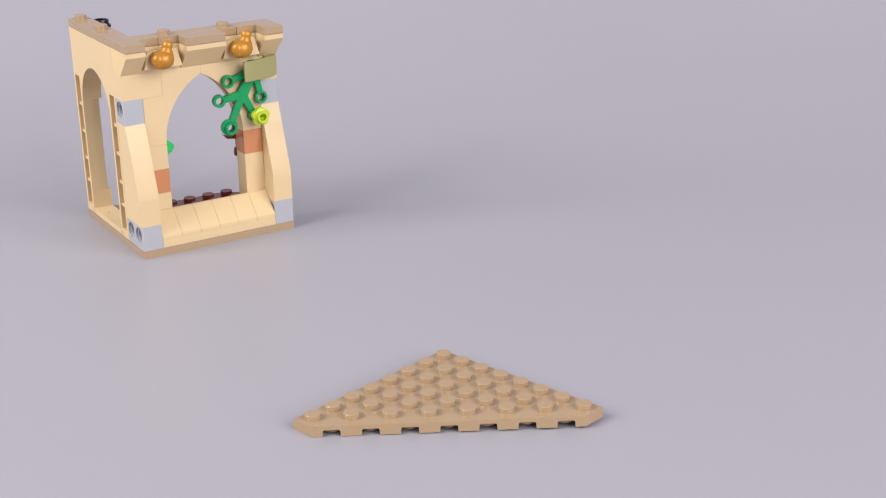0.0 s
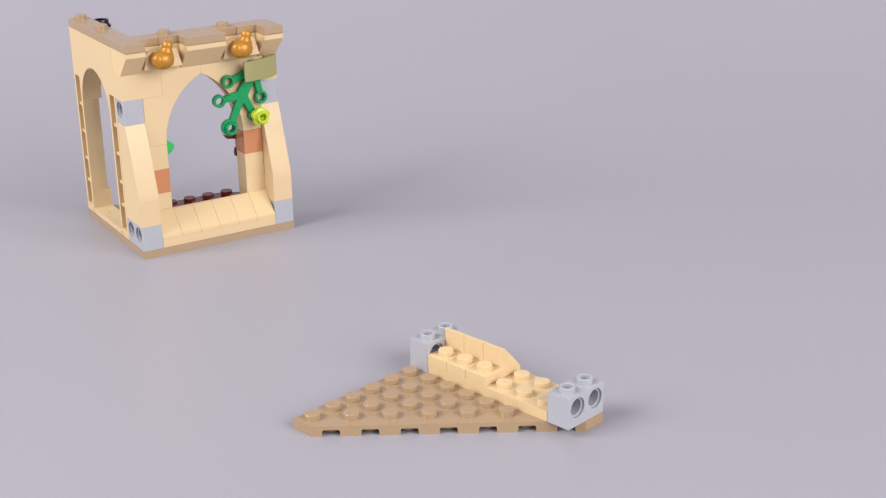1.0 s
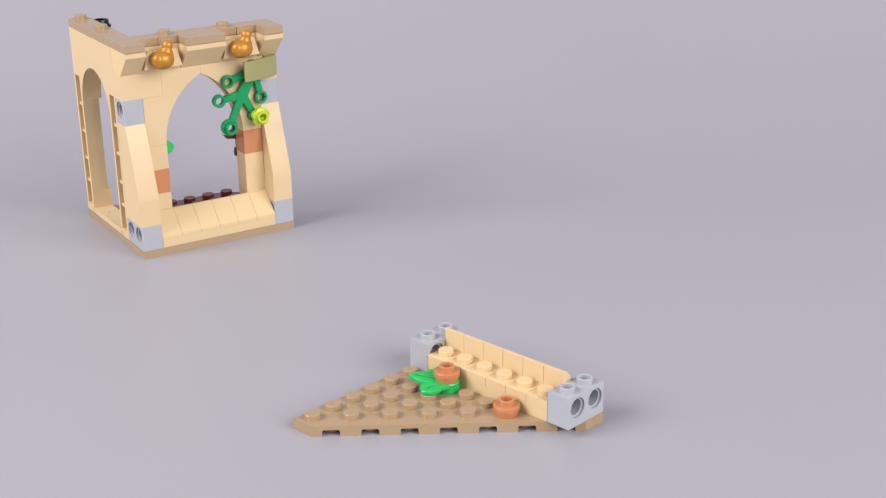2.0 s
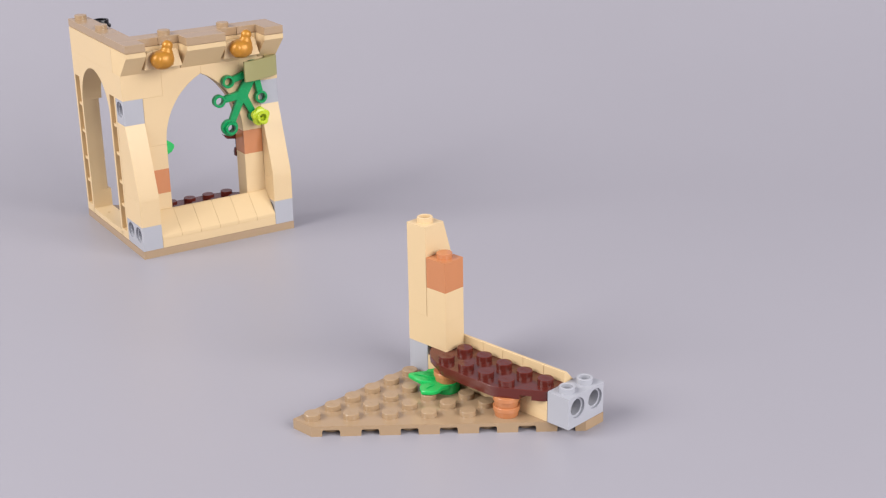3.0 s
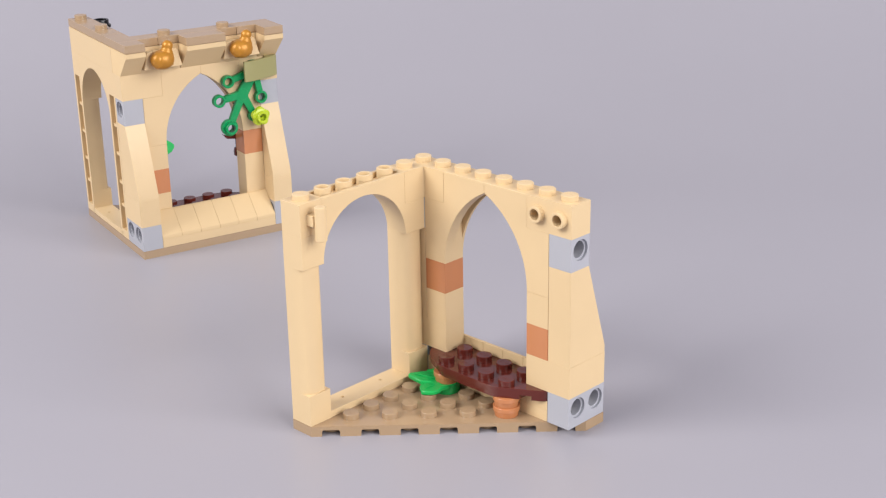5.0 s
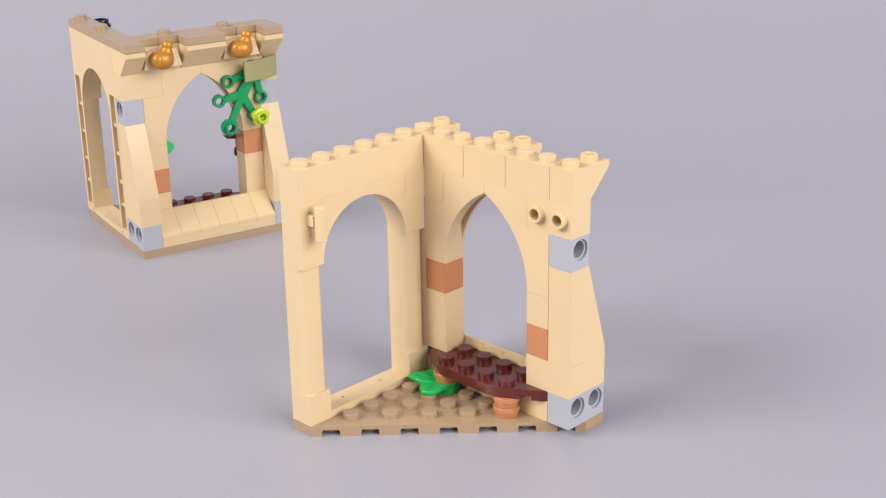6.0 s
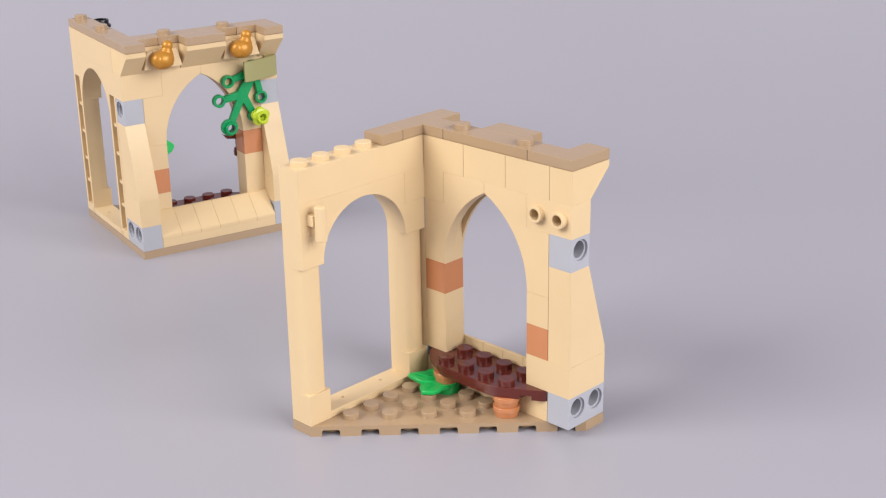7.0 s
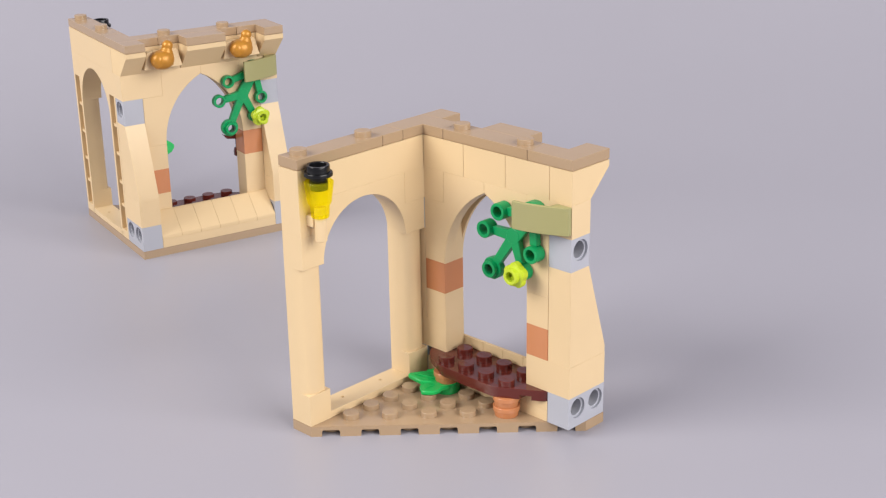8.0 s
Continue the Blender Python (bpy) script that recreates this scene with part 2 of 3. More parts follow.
def inverted_slope_shape(n):
    return lambda bm: prism(bm, [(8, 0), (15.95, 0), (15.95, 9.6), (0.05, 9.6), (0.05, 7.9)], "y", 0.05, 8 * n - 0.05, 0.02, None, 0.05)


ARCH_R = 28.48


def arch_curve(z):
    """How far the pointed arch leans in at height z over its springing."""
    return 8 + ARCH_R - math.sqrt(max(ARCH_R ** 2 - z * z, 0))


def half_arch_shape(flip):
    def shape(bm):
        zs = [25.6 * i / 16 for i in range(17)]
        full = [(0, 0)] + [(arch_curve(z), z) for z in zs] + [(24, 28.8), (8, 28.8), (8, 19.2), (0, 19.2)]
        low = [z for z in zs if z <= 7.0]
        core = [(0, 0)] + [(arch_curve(z), z) for z in low] + [(arch_curve(low[-1]), 27.4), (22.6, 27.4), (22.6, 24.6), (24, 25.6), (24, 28.8), (8, 28.8), (8, 19.2), (0, 19.2)]
        if flip:
            full = [(24 - a, b) for a, b in full]
            core = [(24 - a, b) for a, b in core]
        prism(bm, full, "x", 0.05, 1.1, 0.12, on_plane("x", 0.05))
        prism(bm, full, "x", 4.0, 7.97, 0.12, on_plane("x", 7.97))
        prism(bm, core, "x", 1.1, 4.0, 0.0)
    return shape


def arch_frame_shape(bm):
    """A tall arched frame: sill, two round shafts on plinths with laddered grooves behind, and an arched head with lowered shoulders."""
    n = 24
    arc = [(24 + 16 * math.cos(math.pi * (1 - i / n)), 48 + 16 * math.sin(math.pi * i / n)) for i in range(n + 1)]
    head = [(7.9, 48)] + arc[1:-1] + [(40.1, 48), (40.1, 67.2), (7.9, 67.2)]
    front = [(0.05, 48), (8, 48)] + arc[1:-1] + [(40, 48), (47.95, 48), (47.95, 57.6), (40.1, 57.6), (40.1, 67.2), (7.9, 67.2), (7.9, 57.6), (0.05, 57.6)]
    core = [(7.9, 48)] + arc[1:-1] + [(40.1, 48), (40.1, 65.6), (7.9, 65.6)]
    # the head is open on top, between two walls
    prism(bm, head, "y", 0.05, 1.4, 0.1, on_plane("y", 0.05))
    prism(bm, front, "y", 6.6, 7.97, 0.1, on_plane("y", 7.97))
    prism(bm, core, "y", 1.4, 6.6, 0)
    for x in (12, 20, 28, 36):
        lathe(bm, [(0, 65.5), (2.4, 65.5), (2.4, 67.2), (0, 67.2)], (x, 4, 0), seg=24)
    for x in (7.9, 39.1):
        block(bm, x, 1.4, 65.6, x + 1.0, 6.6, 67.2, 0)
    for a, b in ((7, 14), (18, 29.5), (33.5, 41)):
        block(bm, a, 0.05, 0, b, 6.55, 2.1, 0.0)
    for a in (14, 29.5):
        pit(bm, a, a + 4, 0.05, 6.55, 0, 2.1)
    block(bm, 7, 6.5, 0, 41, 7.85, 2.12, 0.08)
    for cx in (0, 40):
        block(bm, cx + 0.05, 3.1, 0, cx + 7.95, 7.95, 9.4, 0.0)
        block(bm, cx + 0.05, 3.1, 47.9, cx + 7.95, 6.6, 57.6, 0.0)
        # shaft: rounded towards the room, jamb flush with the opening
        left, right = 0.05, 7.95
        pts = [(cx + left, 3.1), (cx + right, 3.1), (cx + right, 4.4)]
        pts += [(cx + 4 + 3.7 * math.copysign(abs(math.cos(radians(a))) ** 0.7, math.cos(radians(a))), 4.4 + 3.1 * math.sin(radians(a)) ** 0.7) for a in range(10, 171, 10)] + [(cx + left, 4.4)]
        prism(bm, pts, "z", 9.4, 47.9, 0.0)
        # groove walls and rungs behind the shaft
        block(bm, cx + 0.05, 0.05, 0, cx + 1.5, 3.1, 57.6, 0.0)
        block(bm, cx + 6.5, 0.05, 0, cx + 7.95, 3.1, 57.6, 0.0)
        block(bm, cx + 1.4, 0.05, 0, cx + 6.6, 3.1, 3.2, 0.0)
        for z in (12.5, 22.0, 33.5, 45.0):
            block(bm, cx + 1.4, 0.7, z, cx + 6.6, 3.1, z + 1.2, 0.0)


def bench_shape(bm):
    out = [(0, 0), (7.0, 0), (8.2, 0.5), (9.2, 1.8), (15.0, 11.8), (15.7, 13.4), (16, 15.2)]
    near = [(0, 1.5), (6.4, 1.5), (8.6, 2.1), (11.0, 3.8), (13.4, 6.6), (15.0, 10.0), (15.8, 12.9), (16, 15.6)]
    out = near + [(x, 48 - y) for x, y in reversed(out)]
    prism(bm, out, "z", 1.3, 3.2, 0.12, on_plane("z", 3.2))
    # underside: a skirt that stops short of the tips, and a small foot under each tip
    mid = [(0, 8.4), (13.0, 8.4), (15.0, 11.8), (15.7, 13.4), (16, 15.2), (16, 32.8), (15.7, 34.6), (15.0, 36.2), (12.2, 41.0), (0, 41.0)]
    prism(bm, mid, "z", 0, 1.31, 0)
    for f in (0, 1):
        tip = [(0, 1.5), (6.4, 1.5), (8.4, 2.2), (9.6, 4.4), (0, 4.4)] if f == 0 else [(0, 0), (7.0, 0), (8.2, 0.5), (9.2, 1.8), (10.4, 3.9), (8.9, 4.8), (0, 4.8)]
        prism(bm, [(x, 48 - y) if f else (x, y) for x, y in tip], "z", 0, 1.31, 0)


def round_plate_shape(bm):
    lathe(bm, [(0, 0), (3.45, 0), (3.5, 0.1), (3.6, 1.7), (3.9, 1.75), (4.0, 1.85), (4.0, 3.05), (3.85, 3.2), (0, 3.2)])


def leaf_plant_shape(bm):
    """A round foot with three broad blunt leaves that spread to one side, ribbed along the middle."""
    lathe(bm, [(0, 0), (3.9, 0), (3.9, 2.9), (3.7, 3.2), (0, 3.2)])
    for k, (a, ln, sag) in enumerate(((-98, 9.8, 0.020), (-56, 12.0, 0.008), (-2, 10.7, 0.020))):
        c, s = math.cos(radians(a)), math.sin(radians(a))
        half = ((0.5, 3.2), (3.2, 3.6), (4.8, 3.1), (6.2, 3.5), (7.6, 3.5), (9.0, 2.6), (ln - 0.7, 1.0))
        out = [(u, w) for u, w in half] + [(ln, 0)] + [(u, -w) for u, w in reversed(half)]
        low = [(u * c - w * s, u * s + w * c, 1.6 + 0.02 * k + 0.22 * u - sag * u * u - 0.05 * abs(w)) for u, w in out]
        solid(bm, (low, [(x, y, z + 1.4) for x, y, z in low]), 0.3)
        rib = [(u * c - w * s, u * s + w * c, 3.02 + 0.22 * u - sag * u * u) for u, w in ((1, 0.5), (ln - 2, 0.25), (ln - 2, -0.25), (1, -0.5))]
        solid(bm, (rib, [(x, y, z + 0.25) for x, y, z in rib]), 0.1)


def cone_lamp_shape(bm):
    """A lamp glass: narrow collar below, flaring upwards with soft facets, open on top."""
    lathe(bm, [(0, 1.5), (1.75, 1.5), (1.75, 0.7), (2.4, 0.7), (2.5, 0.9), (2.7, 4.0), (3.1, 4.5), (3.3, 5.0), (4.1, 10.7), (3.95, 11.0), (3.0, 11.0), (2.8, 10.7), (2.2, 4.6), (0, 4.4)], seg=10)


def cap_shape(bm):
    lathe(bm, [(0, -2.6), (2.4, -2.6), (2.5, -2.4), (2.5, 1.1), (3.5, 1.1), (3.95, 1.4), (4.0, 2.1), (3.85, 2.4), (3.25, 2.5), (3.2, 4.2), (3.1, 4.4), (2.5, 4.4), (2.35, 4.2), (2.35, 2.9), (0, 2.9)])


def holder_shape(bm):
    block(bm, 0.05, 0.05, 0, 7.95, 7.95, 9.6)
    block(bm, 2.4, 7.8, 3.2, 5.6, 10.6, 6.4, 0.15)
    lathe(bm, [(0, -0.6), (1.55, -0.6), (1.65, -0.45), (1.65, 9.0), (1.5, 9.15), (0, 9.15)], (4.0, 12.0, 0), seg=18)


VINE = ((-11.6, -1.3), (-16.9, -7.7), (-15.0, -19.3), (-3.8, -17.7), (0.5, -11.2))
VINE_FORK = (-7.0, -7.8)


def vine_shape(turn, side):
    """Flat stems that fan from a ring to five ring-shaped leaf tips; the ring sits at the origin on a wall face that looks along side * x."""
    def shape(bm):
        t = bmesh.new()
        lift = [0.0]

        def stem(p, q, w, w2=None):
            w2 = w2 or w
            d = Vector((q[0] - p[0], q[1] - p[1])).normalized()
            n = Vector((-d.y, d.x)) / 2
            lift[0] += 0.012
            prism(t, [(p[0] + n.x * w, p[1] + n.y * w), (q[0] + n.x * w2, q[1] + n.y * w2), (q[0] - n.x * w2, q[1] - n.y * w2), (p[0] - n.x * w, p[1] - n.y * w)], "x", 0.5 - lift[0], 2.4 + lift[0], 0.15)
        stem((0, 0), VINE_FORK, 3.8, 4.6)
        lathe(t, [(0, 0.38), (2.2, 0.38), (2.3, 0.45), (2.3, 2.44), (2.2, 2.51), (0, 2.51)], (0, *VINE_FORK), "x", 24)
        for i, (y, z) in enumerate(VINE):
            start = (0, 0) if i in (0, 4) else VINE_FORK
            e = Vector((y, z)) - Vector((y - start[0], z - start[1])).normalized() * 2.4
            stem(start, (e.x, e.y), 2.6 if i in (0, 4) else 3.3, 2.5)
            top = 3.9 if side > 0 or i == 2 else 2.55
            lathe(t, [(1.55, 0.2), (2.4, 0.2), (2.52, 0.35), (2.52, top - 0.2), (2.38, top), (1.7, top), (1.55, top - 0.2), (1.55, 0.2)], (0, y, z), "x", 26)
            if i == 2:
                lathe(t, [(1.55, 0.1), (3.15, 0.1), (3.3, 0.3), (3.3, 2.2), (3.1, 2.4), (1.55, 2.4), (1.55, 0.1)], (0, y, z), "x", 26)
        lathe(t, [(1.6, 0.02), (3.9, 0.02), (4.0, 0.2), (4.0, 3.0), (3.85, 3.2), (2.4, 3.2), (2.4, 4.7), (2.25, 4.9), (1.75, 4.9), (1.6, 4.7), (1.6, 0.02)], (0, 0, 0), "x", 26)
        t.transform(Matrix.Rotation(radians(turn), 4, "X"))
        if side < 0:
            t.transform(Matrix.Diagonal((-1, 1, 1, 1)))
            bmesh.ops.reverse_faces(t, faces=t.faces)
        merge(bm, t)
    return shape


def flower_shape(side):
    def shape(bm):
        t = bmesh.new()
        for k in range(5):
            a = radians(90 + 72 * k)
            lathe(t, [(0, 0), (1.6, 0), (1.75, 0.2), (1.75, 1.8), (1.6, 2.0), (0, 2.0)], (0, 2.1 * math.cos(a), 2.1 * math.sin(a)), "x", 14)
        lathe(t, [(1.4, 0), (3.2, 0), (3.2, 2.0), (2.4, 2.3), (2.4, 3.6), (2.25, 3.8), (1.6, 3.8), (1.4, 3.6), (1.4, 0)], (0, 0, 0), "x", 24)
        if side < 0:
            t.transform(Matrix.Diagonal((-1, 1, 1, 1)))
            bmesh.ops.reverse_faces(t, faces=t.faces)
        merge(bm, t)
    return shape


def sign_shape(side):
    """A curved slope piece set on its side as a plaque: deep at one end, thin at the other, hollow behind."""
    def shape(bm):
        ys = [16 * i / 12 for i in range(13)]
        bow = [(1.3 + 5.1 * (1 - (y / 16) ** 1.8), y) for y in ys]
        back = [(x - 1.15, y) for x, y in bow if y < 11.5]
        pts = [(side * x, y) for x, y in bow] + [(0, 16), (0, 11)] + [(side * x, y) for x, y in reversed(back)]
        prism(bm, pts, "z", 0, 8, 0.15)
    return shape


def pot_shape(bm):
    """A squat round-bellied pot whose thick neck leans to one side and ends in a round knob, with a blunt spout on the other side."""
    lathe(bm, [(0, -0.3), (2.2, -0.1), (3.6, 0.9), (4.4, 2.3), (4.5, 3.5), (4.1, 4.9), (3.3, 5.9), (1.8, 6.5), (0, 6.7)], seg=28)
    t = bmesh.new()
    lathe(t, [(0, -3.2), (3.4, -3.2), (3.2, -1.0), (2.8, 0.6), (2.2, 1.8), (1.85, 2.6), (2.0, 3.4), (1.95, 4.2), (1.4, 5.0), (0.6, 5.4), (0, 5.4)], seg=22)
    t.transform(pose(0, 1.6, 4.8, -15))
    merge(bm, t)
    t = bmesh.new()
    lathe(t, [(0, -2), (3.3, -2), (3.1, 0.0), (2.4, 1.3), (1.4, 2.0), (0, 2.2)], seg=20)
    t.transform(pose(-0.8, -2.3, 4.0, 48))
    merge(bm, t)


def inner_leaf_shape(bm):
    """A blunt rounded leaf on a short peg that stands out from the pillar's edge."""
    prism(bm, [(0, -2.8), (1.2, -2.9), (3.0, -2.0), (4.2, -0.4), (4.1, 0.7), (2.9, 1.8), (1.6, 2.7), (0, 2.8)], "x", 0.4, 2.2, 0.3)
    lathe(bm, [(0, 0), (1.5, 0), (1.5, 0.5), (0, 0.5)], (0, 1.5, 0), "x", 12)


def inner_twig_shape(bm):
    """A forked stub: a side shoot with an arrow tip, and a hanging tip lower down."""
    prism(bm, [(0, 3.6), (0, 5.6), (-2.2, 5.0), (-5.4, 6.0), (-4.0, 4.2), (-1.8, 3.9)], "x", 0.2, 2.0, 0.15)
    prism(bm, [(0, -3.6), (0, 0.0), (-0.5, -0.2), (-0.9, -1.4), (-0.8, -3.6)], "x", 0.3, 1.9, 0.2)
    prism(bm, [(1.6, -3.6), (1.6, 6.6), (-0.01, 6.6), (-0.01, -3.6)], "x", 0.05, 1.6, 0.1)


def bracket_shape(bm):
    prism(bm, [(0.4, 0), (15.6, 0), (14.0, 6.6), (2.0, 6.6)], "x", -3.6, -0.02, 0.2)


T_L = "tan plastic "
SEQ = [k / 6 for k in range(49)]


def build(house=None):
    """All pieces of one wall corner. As a house it is the finished, mirrored one; else the pieces are put in place one by one."""
    def add(name, key, shape, mat, at, studs, label, category, k, parts=(), group=""):
        return piece(name, key, shape, mat, at, studs, label, category, SEQ[k], house, parts, group)

    base = piece("wedge_plate", "wedge_plate", wedge_plate_shape, DARK_TAN, (0, 0, 0),
                 [("stud", 8 * i + 4, 8 * j + 4, 3.2) for i in range(8) for j in range(8 - i)],
                 "dark tan triangular toy base plate with round studs", "base plate", None, house)
    tech2, tech1 = technic_shape(2), technic_shape(1)
    grey = "light grey toy brick with round holes, on the base plate"
    g2 = "light grey single toy brick with a round hole"
    add("holed_brick", "holed_brick_long", tech2, GREY, (0, 0, 3.2), grid_studs(2, 1, 9.6, "hollow"), grey, "toy brick", 1, group="holed bricks")
    add("plate", "plate_long", brick_shape(2, 6, 3.2), TAN, (0, 8, 3.2), grid_studs(2, 6, 3.2), "long tan toy plate lying on the base plate", "toy plate", 2)
    add("holed_brick", "holed_brick_long", tech2, GREY, (0, 56, 3.2), grid_studs(2, 1, 9.6, "hollow"), grey, "toy brick", 3, group="holed bricks")
    for i in range(6):
        add("sill_slope", "sill_slope", sill_slope_shape, TAN_SLOPE, (0, 8 + 8 * i, 6.4), [("stud", 12, 4, 3.2)], "tan sloping toy sill piece in a row along the wall foot", "toy slope", 4 + i, group="sill slopes")
    add("leaf_plant", "leaf_plant", leaf_plant_shape, LEAF, (20, 20, 3.2), [("hollow", 0, 0, 3.2)], "bright green toy leaf plant on the base plate", "toy plant", 10)
    rp = "round orange-brown toy plate under the bench"
    add("round_plate", "round_plate", round_plate_shape, NOUGAT, (20, 20, 6.4), [("hollow", 0, 0, 3.2)], rp, "round plate", 11, group="bench feet")
    add("round_plate", "round_plate", round_plate_shape, NOUGAT, (20, 44, 3.2), [("hollow", 0, 0, 3.2)], rp, "round plate", 12, group="bench feet")
    add("round_plate", "round_plate", round_plate_shape, NOUGAT, (20, 44, 6.4), [("hollow", 0, 0, 3.2)], rp, "round plate", 13, group="bench feet")
    add("bench_plate", "bench_plate", bench_shape, BROWN, (8, 8, 9.6), [("stud", 4, 8 * j + 4, 3.2) for j in range(6)] + [("stud", 12, 8 * j + 4, 3.2) for j in range(1, 5)],
        "dark red-brown studded toy plate with rounded corners as a bench", "toy bench", 14)
    lcell = [(0, 0), (16, 0), (16, 16), (8, 16), (8, 8), (0, 8)]
    lcell2 = [(8, 0), (16, 0), (16, 16), (0, 16), (0, 8), (8, 8)]
    add("corner_brick", "corner_brick_a", cells_shape(lcell, 9.6), TAN, (0, 0, 12.8), [("stud", 4, 4, 9.6), ("stud", 12, 4, 9.6), ("stud", 12, 12, 9.6)], "tan L-shaped toy corner brick", "toy brick", 15, group="corner bricks")
    st = "tall tan toy slope brick used as a buttress"
    add("steep_slope", "steep_slope", steep_slope_shape, TAN, (0, 0, 22.4), [("hollow", 12, 4, 28.8)], st, "toy slope", 16, group="buttress slopes")
    one, two = brick_shape(1, 1, 9.6), brick_shape(1, 2, 9.6)
    sb = "small square tan toy brick in the arch pillar"
    ob_ = "small square orange-brown toy brick in the arch pillar"
    add("small_brick", "small_brick", one, TAN, (8, 8, 22.4 if house is None else 32), grid_studs(1, 1, 9.6), sb, "toy brick", 17, group="pillar bricks")
    add("small_brick", "small_brick", one, NOUGAT, (8, 8, 32 if house is None else 22.4), grid_studs(1, 1, 9.6), ob_, "toy brick", 18, group="pillar bricks")
    add("holed_brick", "holed_brick_short", tech1, GREY, (8, 0, 51.2), grid_studs(1, 1, 9.6, "hollow"), g2, "toy brick", 19, group="holed bricks")
    ha = "tan toy half of a pointed arch"
    add("half_arch", "half_arch_a", half_arch_shape(False), TAN, (8, 8, 41.6), [("stud", 4, 4, 19.2), ("stud", 4, 12, 28.8), ("stud", 4, 20, 28.8)], ha, "toy arch", 20, group="half arches")
    add("corner_brick", "corner_brick_b", cells_shape(lcell2, 9.6), TAN, (0, 48, 12.8), [("stud", 12, 4, 9.6), ("stud", 12, 12, 9.6), ("stud", 4, 12, 9.6)], "tan L-shaped toy corner brick", "toy brick", 21, group="corner bricks")
    add("small_brick", "small_brick", one, NOUGAT, (8, 48, 22.4 if house is None else 32), grid_studs(1, 1, 9.6), ob_, "toy brick", 22, group="pillar bricks")
    add("small_brick", "small_brick", one, TAN, (8, 48, 32 if house is None else 22.4), grid_studs(1, 1, 9.6), sb, "toy brick", 23, group="pillar bricks")
    add("half_arch", "half_arch_b", half_arch_shape(True), TAN, (8, 32, 41.6), [("stud", 4, 20, 19.2), ("stud", 4, 12, 28.8), ("stud", 4, 4, 28.8)], ha, "toy arch", 24, group="half arches")
    add("steep_slope", "steep_slope", steep_slope_shape, TAN, (0, 56, 22.4), [("hollow", 12, 4, 28.8)], st, "toy slope", 25, group="buttress slopes")
    add("holed_brick", "holed_brick_short", tech1, GREY, (8, 56, 51.2), grid_studs(1, 1, 9.6, "hollow"), g2, "toy brick", 26, group="holed bricks")
    add("arch_frame", "arch_frame", arch_frame_shape, TAN, (16, 0, 3.2), [("hollow", 4, 4, 57.6), ("hollow", 44, 4, 57.6)] + [("hollow", 12 + 8 * i, 4, 67.2) for i in range(4)],
        "tall tan toy window frame with a round arch", "toy window frame", 27)
    add("peg_brick", "peg_brick", peg_brick_shape, TAN, (8, 48, 60.8), grid_studs(1, 2, 9.6) + [("side", 8, 4, 5.0), ("side", 8, 12, 5.0)], "tan toy brick with two studs on its side", "toy brick", 28)
    add("holder_brick", "holder_brick", holder_shape, TAN, (56, 0, 60.8), grid_studs(1, 1, 9.6), "tan toy brick with an upright bar for a lamp", "toy brick", 30)
    add("corner_brick", "corner_brick_c", cells_shape([(0, 0), (16, 0), (16, 8), (8, 8), (8, 16), (0, 16)], 9.6), TAN, (8, 0, 60.8), [("stud", 4, 4, 9.6), ("stud", 12, 4, 9.6), ("stud", 4, 12, 9.6)], "tan L-shaped toy corner brick", "toy brick", 29, group="corner bricks")
    tb = "tan toy brick in the top course of the wall"
    add("top_brick", "top_brick", two, TAN, (8, 8, 70.4), grid_studs(1, 2, 9.6), tb, "toy brick", 31, group="top bricks")
    inv = "tan upside-down toy slope that juts from the wall top"
    add("inverted_slope", "inverted_slope_wide", inverted_slope_shape(2), TAN_SLOPE, (0, 24, 70.4), grid_studs(1, 2, 9.6, "hollow") + [("stud", 12, 4, 9.6), ("stud", 12, 12, 9.6)], inv, "toy slope", 32, group="cornice slopes")
    add("top_brick", "top_brick", two, TAN, (8, 40, 70.4), grid_studs(1, 2, 9.6), tb, "toy brick", 33, group="top bricks")
    add("inverted_slope", "inverted_slope", inverted_slope_shape(1), TAN_SLOPE, (0, 56, 70.4), [("hollow", 4, 4, 9.6), ("stud", 12, 4, 9.6)], inv, "toy slope", 34, group="cornice slopes")
    add("inverted_slope", "inverted_slope", inverted_slope_shape(1), TAN_SLOPE, (0, 0, 70.4), [("hollow", 4, 4, 9.6), ("stud", 12, 4, 9.6)], inv, "toy slope", 35, group="cornice slopes")
    add("long_brick", "long_brick", brick_shape(6, 1, 9.6), TAN, (16, 0, 70.4), grid_studs(6, 1, 9.6), "long tan toy brick over the round arch", "toy brick", 36)
    dt = "dark tan toy plate capping the wall"
    add("cap_plate", "cap_corner", tile_shape(lcell2), DARK_TAN, (0, 48, 80), [], "dark tan L-shaped smooth toy tile capping the wall end", "toy tile", 37, group="wall caps")
    add("cap_plate", "cap_two", tile_shape(oblong(1, 2)), DARK_TAN, (0, 24, 80), [], dt, "toy tile", 38, group="wall caps")
    add("cap_plate", "cap_run", tile_shape(oblong(1, 4)), DARK_TAN, (8, 16, 80), [("stud", 4, 4, 3.2), ("stud", 4, 28, 3.2)], dt, "toy plate", 39, group="wall caps")
    add("cap_plate", "cap_one", tile_shape(oblong(1, 1)), DARK_TAN, (0, 0, 80), [], dt, "toy tile", 40, group="wall caps")
    add("cap_plate", "cap_inner", tile_shape([(0, 0), (16, 0), (16, 8), (8, 8), (8, 16), (0, 16)]), DARK_TAN, (8, 0, 80), [], dt, "toy tile", 41, group="wall caps")
    add("cap_plate", "cap_one", tile_shape(oblong(1, 1)), DARK_TAN, (24, 0, 80), [], dt, "toy tile", 42, group="wall caps")
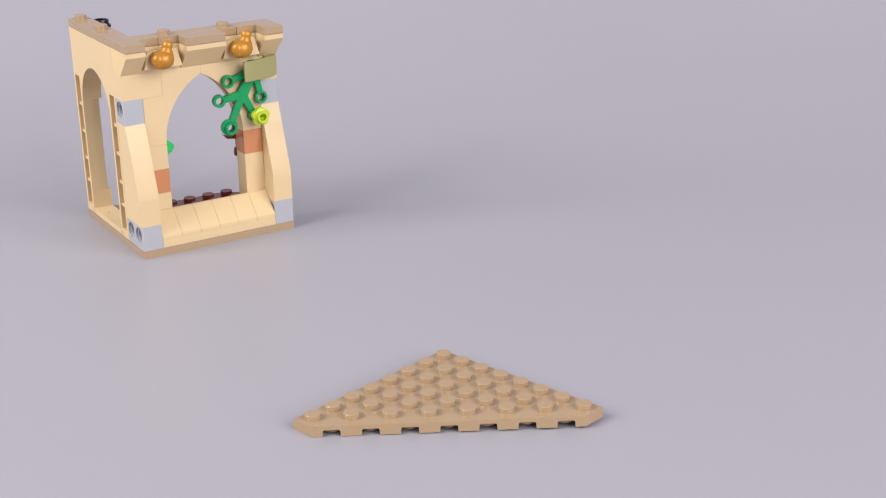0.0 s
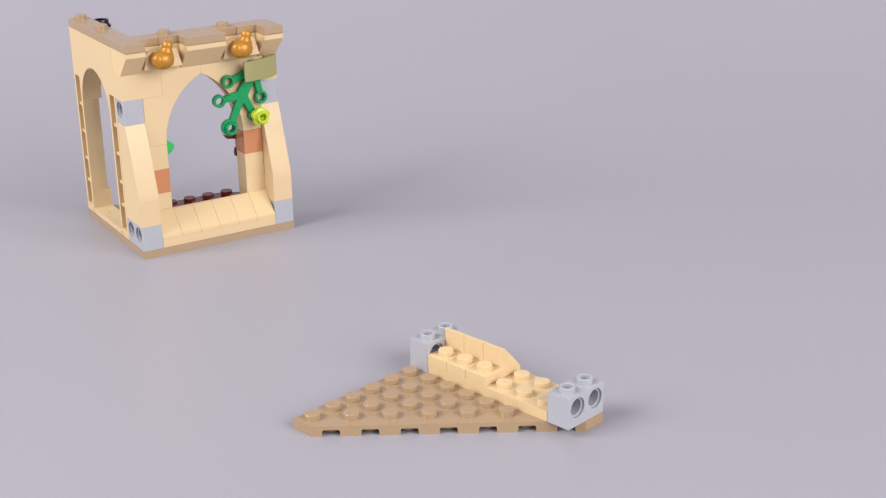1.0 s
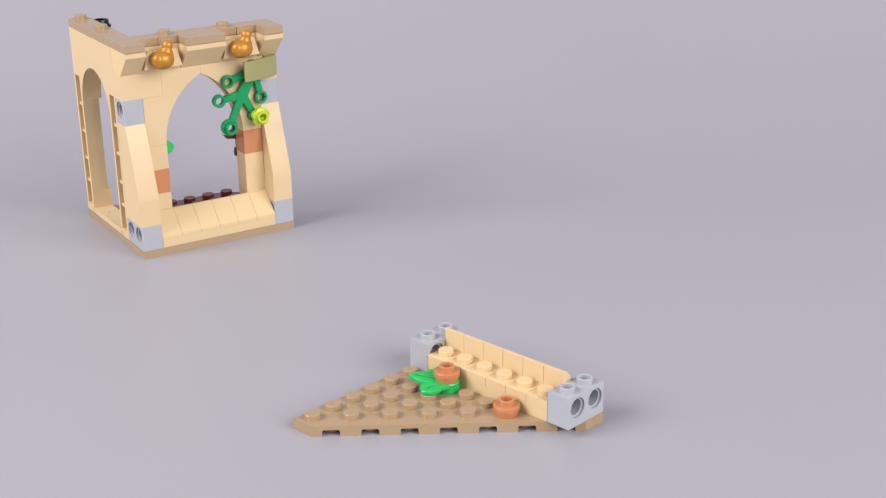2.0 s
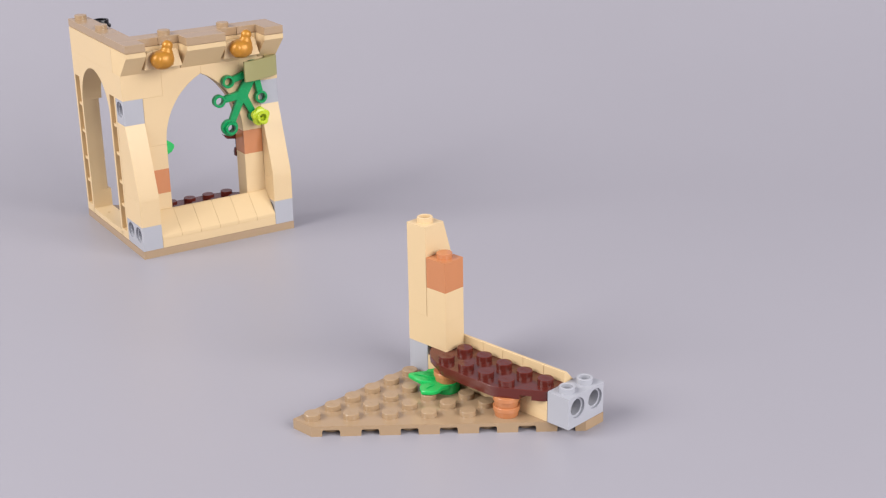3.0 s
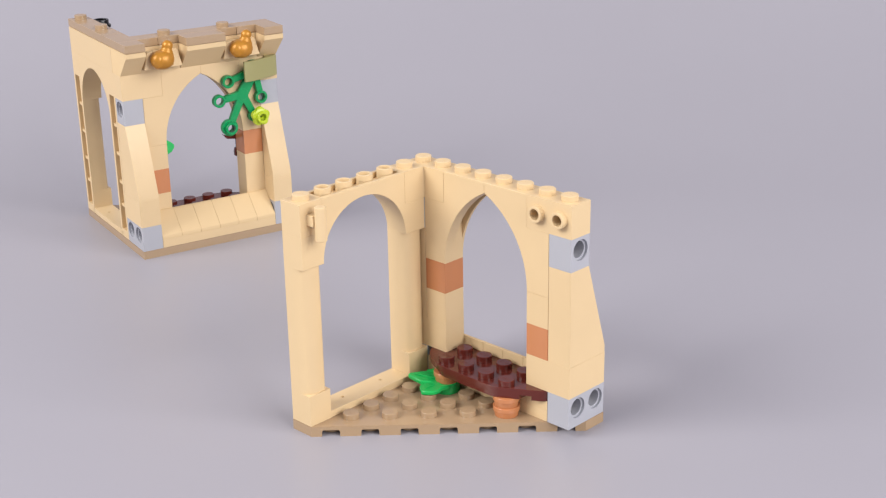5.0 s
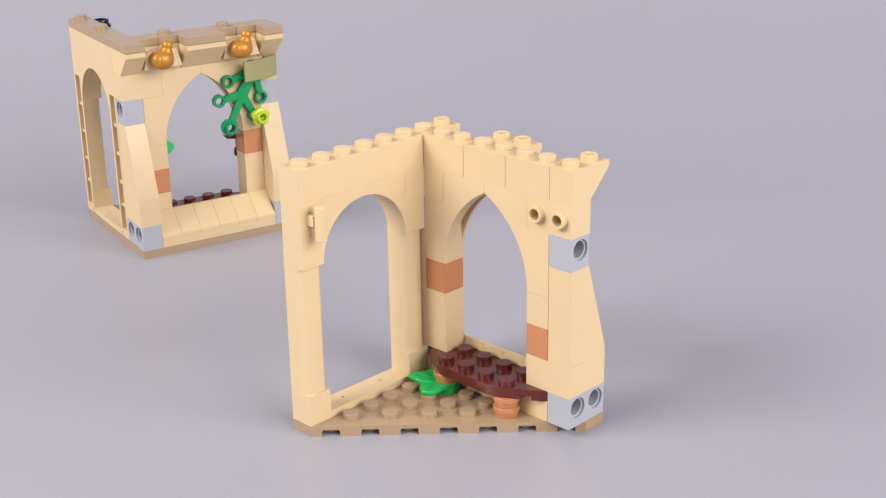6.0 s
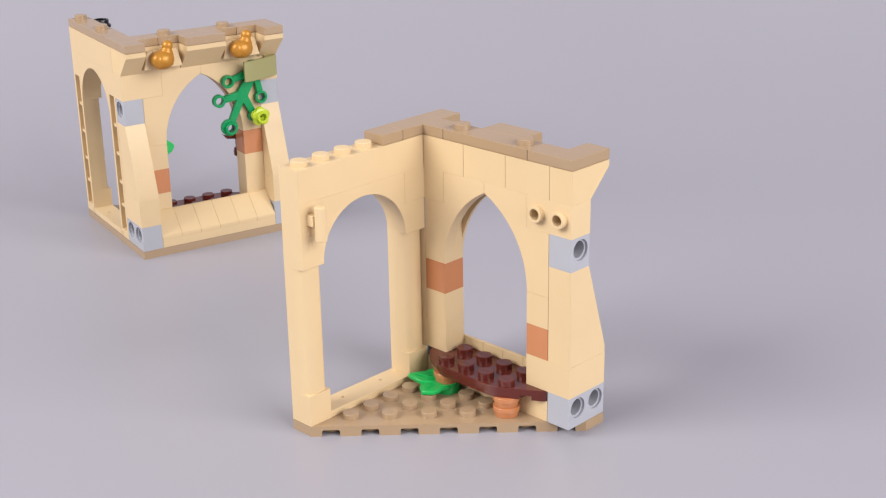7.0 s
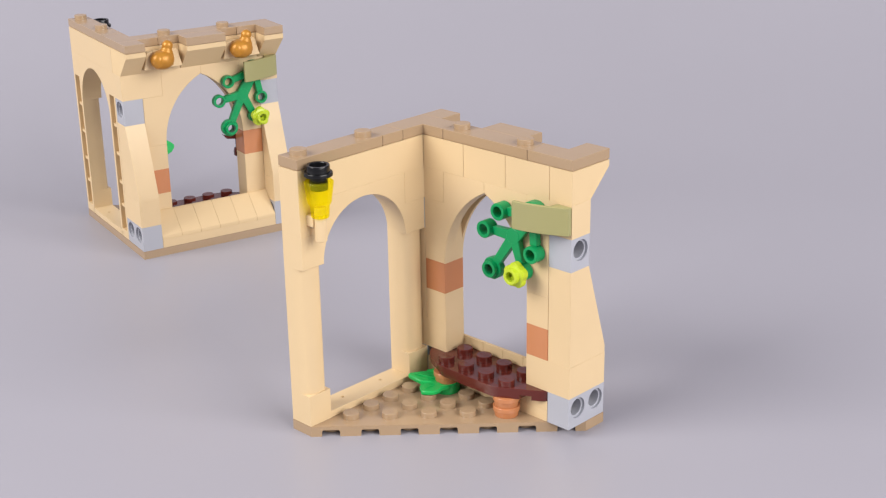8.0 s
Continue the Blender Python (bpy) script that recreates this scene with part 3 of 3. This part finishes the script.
    add("cap_plate", "cap_four", tile_shape(oblong(4, 1)), DARK_TAN, (32, 0, 80), [("stud", 4, 4, 3.2), ("stud", 28, 4, 3.2)], dt, "toy plate", 43, group="wall caps")
    add("wall_lamp", "wall_lamp", cone_lamp_shape, YELLOW, (60.0, 12.0, 66.4), [], "clear yellow toy lamp glass standing on a wall bar", "toy lamp", 44)
    add("ring_piece", "ring_piece", cap_shape, BLACK, (60.0, 12.0, 77.6), [], "black ringed round toy piece topping the yellow lamp", "round piece", 45)
    if house is None:
        add("vine", "vine", vine_shape(0, 1), GREEN, (16.05, 52, 65.8), [], "green toy vine with ring-tipped shoots hung on the wall", "toy plant", 46)
        add("flower", "flower", flower_shape(1), LIME, (19.7, 48.2, 48.1), [], "lime green toy flower on a vine shoot", "toy flower", 47)
        add("sign_plate", "sign_plate", sign_shape(1), OLIVE, (16.1, 48.0, 62.2), [], "olive green curved toy plaque over the vine", "toy plaque", 48)
    else:
        piece("vine", "vine_out", vine_shape(9, -1), GREEN, (7.95, 53.5, 65.8), [], "green toy vine with ring-tipped shoots", "", None, house)
        piece("flower", "flower_out", flower_shape(-1), LIME, (4.2, 53.6, 47.9), [], "lime green toy flower", "", None, house)
        piece("sign_plate", "sign_out", sign_shape(-1), OLIVE, (7.9, 47.5, 62.6), [], "olive green curved toy plaque", "", None, house)
        piece("leaf", "inner_leaf", inner_leaf_shape, LEAF, (16, 18.0, 37.7), [], "bright green toy leaf", "", None, house)
        piece("twig", "inner_twig", inner_twig_shape, BROWN, (16, 48.4, 32.8), [], "dark brown toy twig", "", None, house)
        for y in (8, 40):
            piece("pot_bracket", "pot_bracket", bracket_shape, TAN, (8, y, 72.1), [], "tan toy bracket tile", "", None, house)
            piece("pot", "pot", pot_shape, GOLD, (1.8, y + 6.7, 72.9), [], "shiny pearl gold toy pot", "", None, house)
    return base


def motions():
    """Each piece lies beside the camera on the table until it is put in its place."""
    plate = MOVES[0][0]
    first = pose(0.00037, -0.00084, 0, 0.75, 0, 1.15)
    walk(plate, [(0, first), (4 / 30, first), (5 / 30, pose(0, 0, 0)), (8.0, pose(0, 0, 0))])
    for i, (ob, at, t) in enumerate(MOVES[1:]):
        foot = {"ring_piece": 0.0026, "holder_brick": 0.0006}.get(ob.name, 0.0)
        lying = pose(0.36 + 0.075 * (i % 7), 0.36 + 0.075 * (i // 7), foot if ob.name.split(".")[0] not in ("vine", "flower") else (0.0231 if "vine" in ob.name else 0.0042))
        placed = pose(*at)
        if ob.name == "arch_frame":
            # stands loose and leans a little until the next brick holds it
            loose = pose(*at, -0.8, -0.85)
            walk(ob, [(0, lying), (t - 1 / 30, lying), (t, loose), (SEQ[29] - 1 / 30, loose), (SEQ[29], placed), (8.0, placed)])
            continue
        walk(ob, [(0, lying), (t - 1 / 30, lying), (t, placed)] + ([(8.0, placed)] if t < 7.99 else []))


build()
wall_corner = new("toy_wall_corner")
wall_corner.matrix_basis = pose(0.01241, -0.14871, 0, 0, 0, 166.15)
tagged(wall_corner, "finished tan toy wall corner with arches, green vine and gold pots", "toy building")
build(wall_corner)
motions()
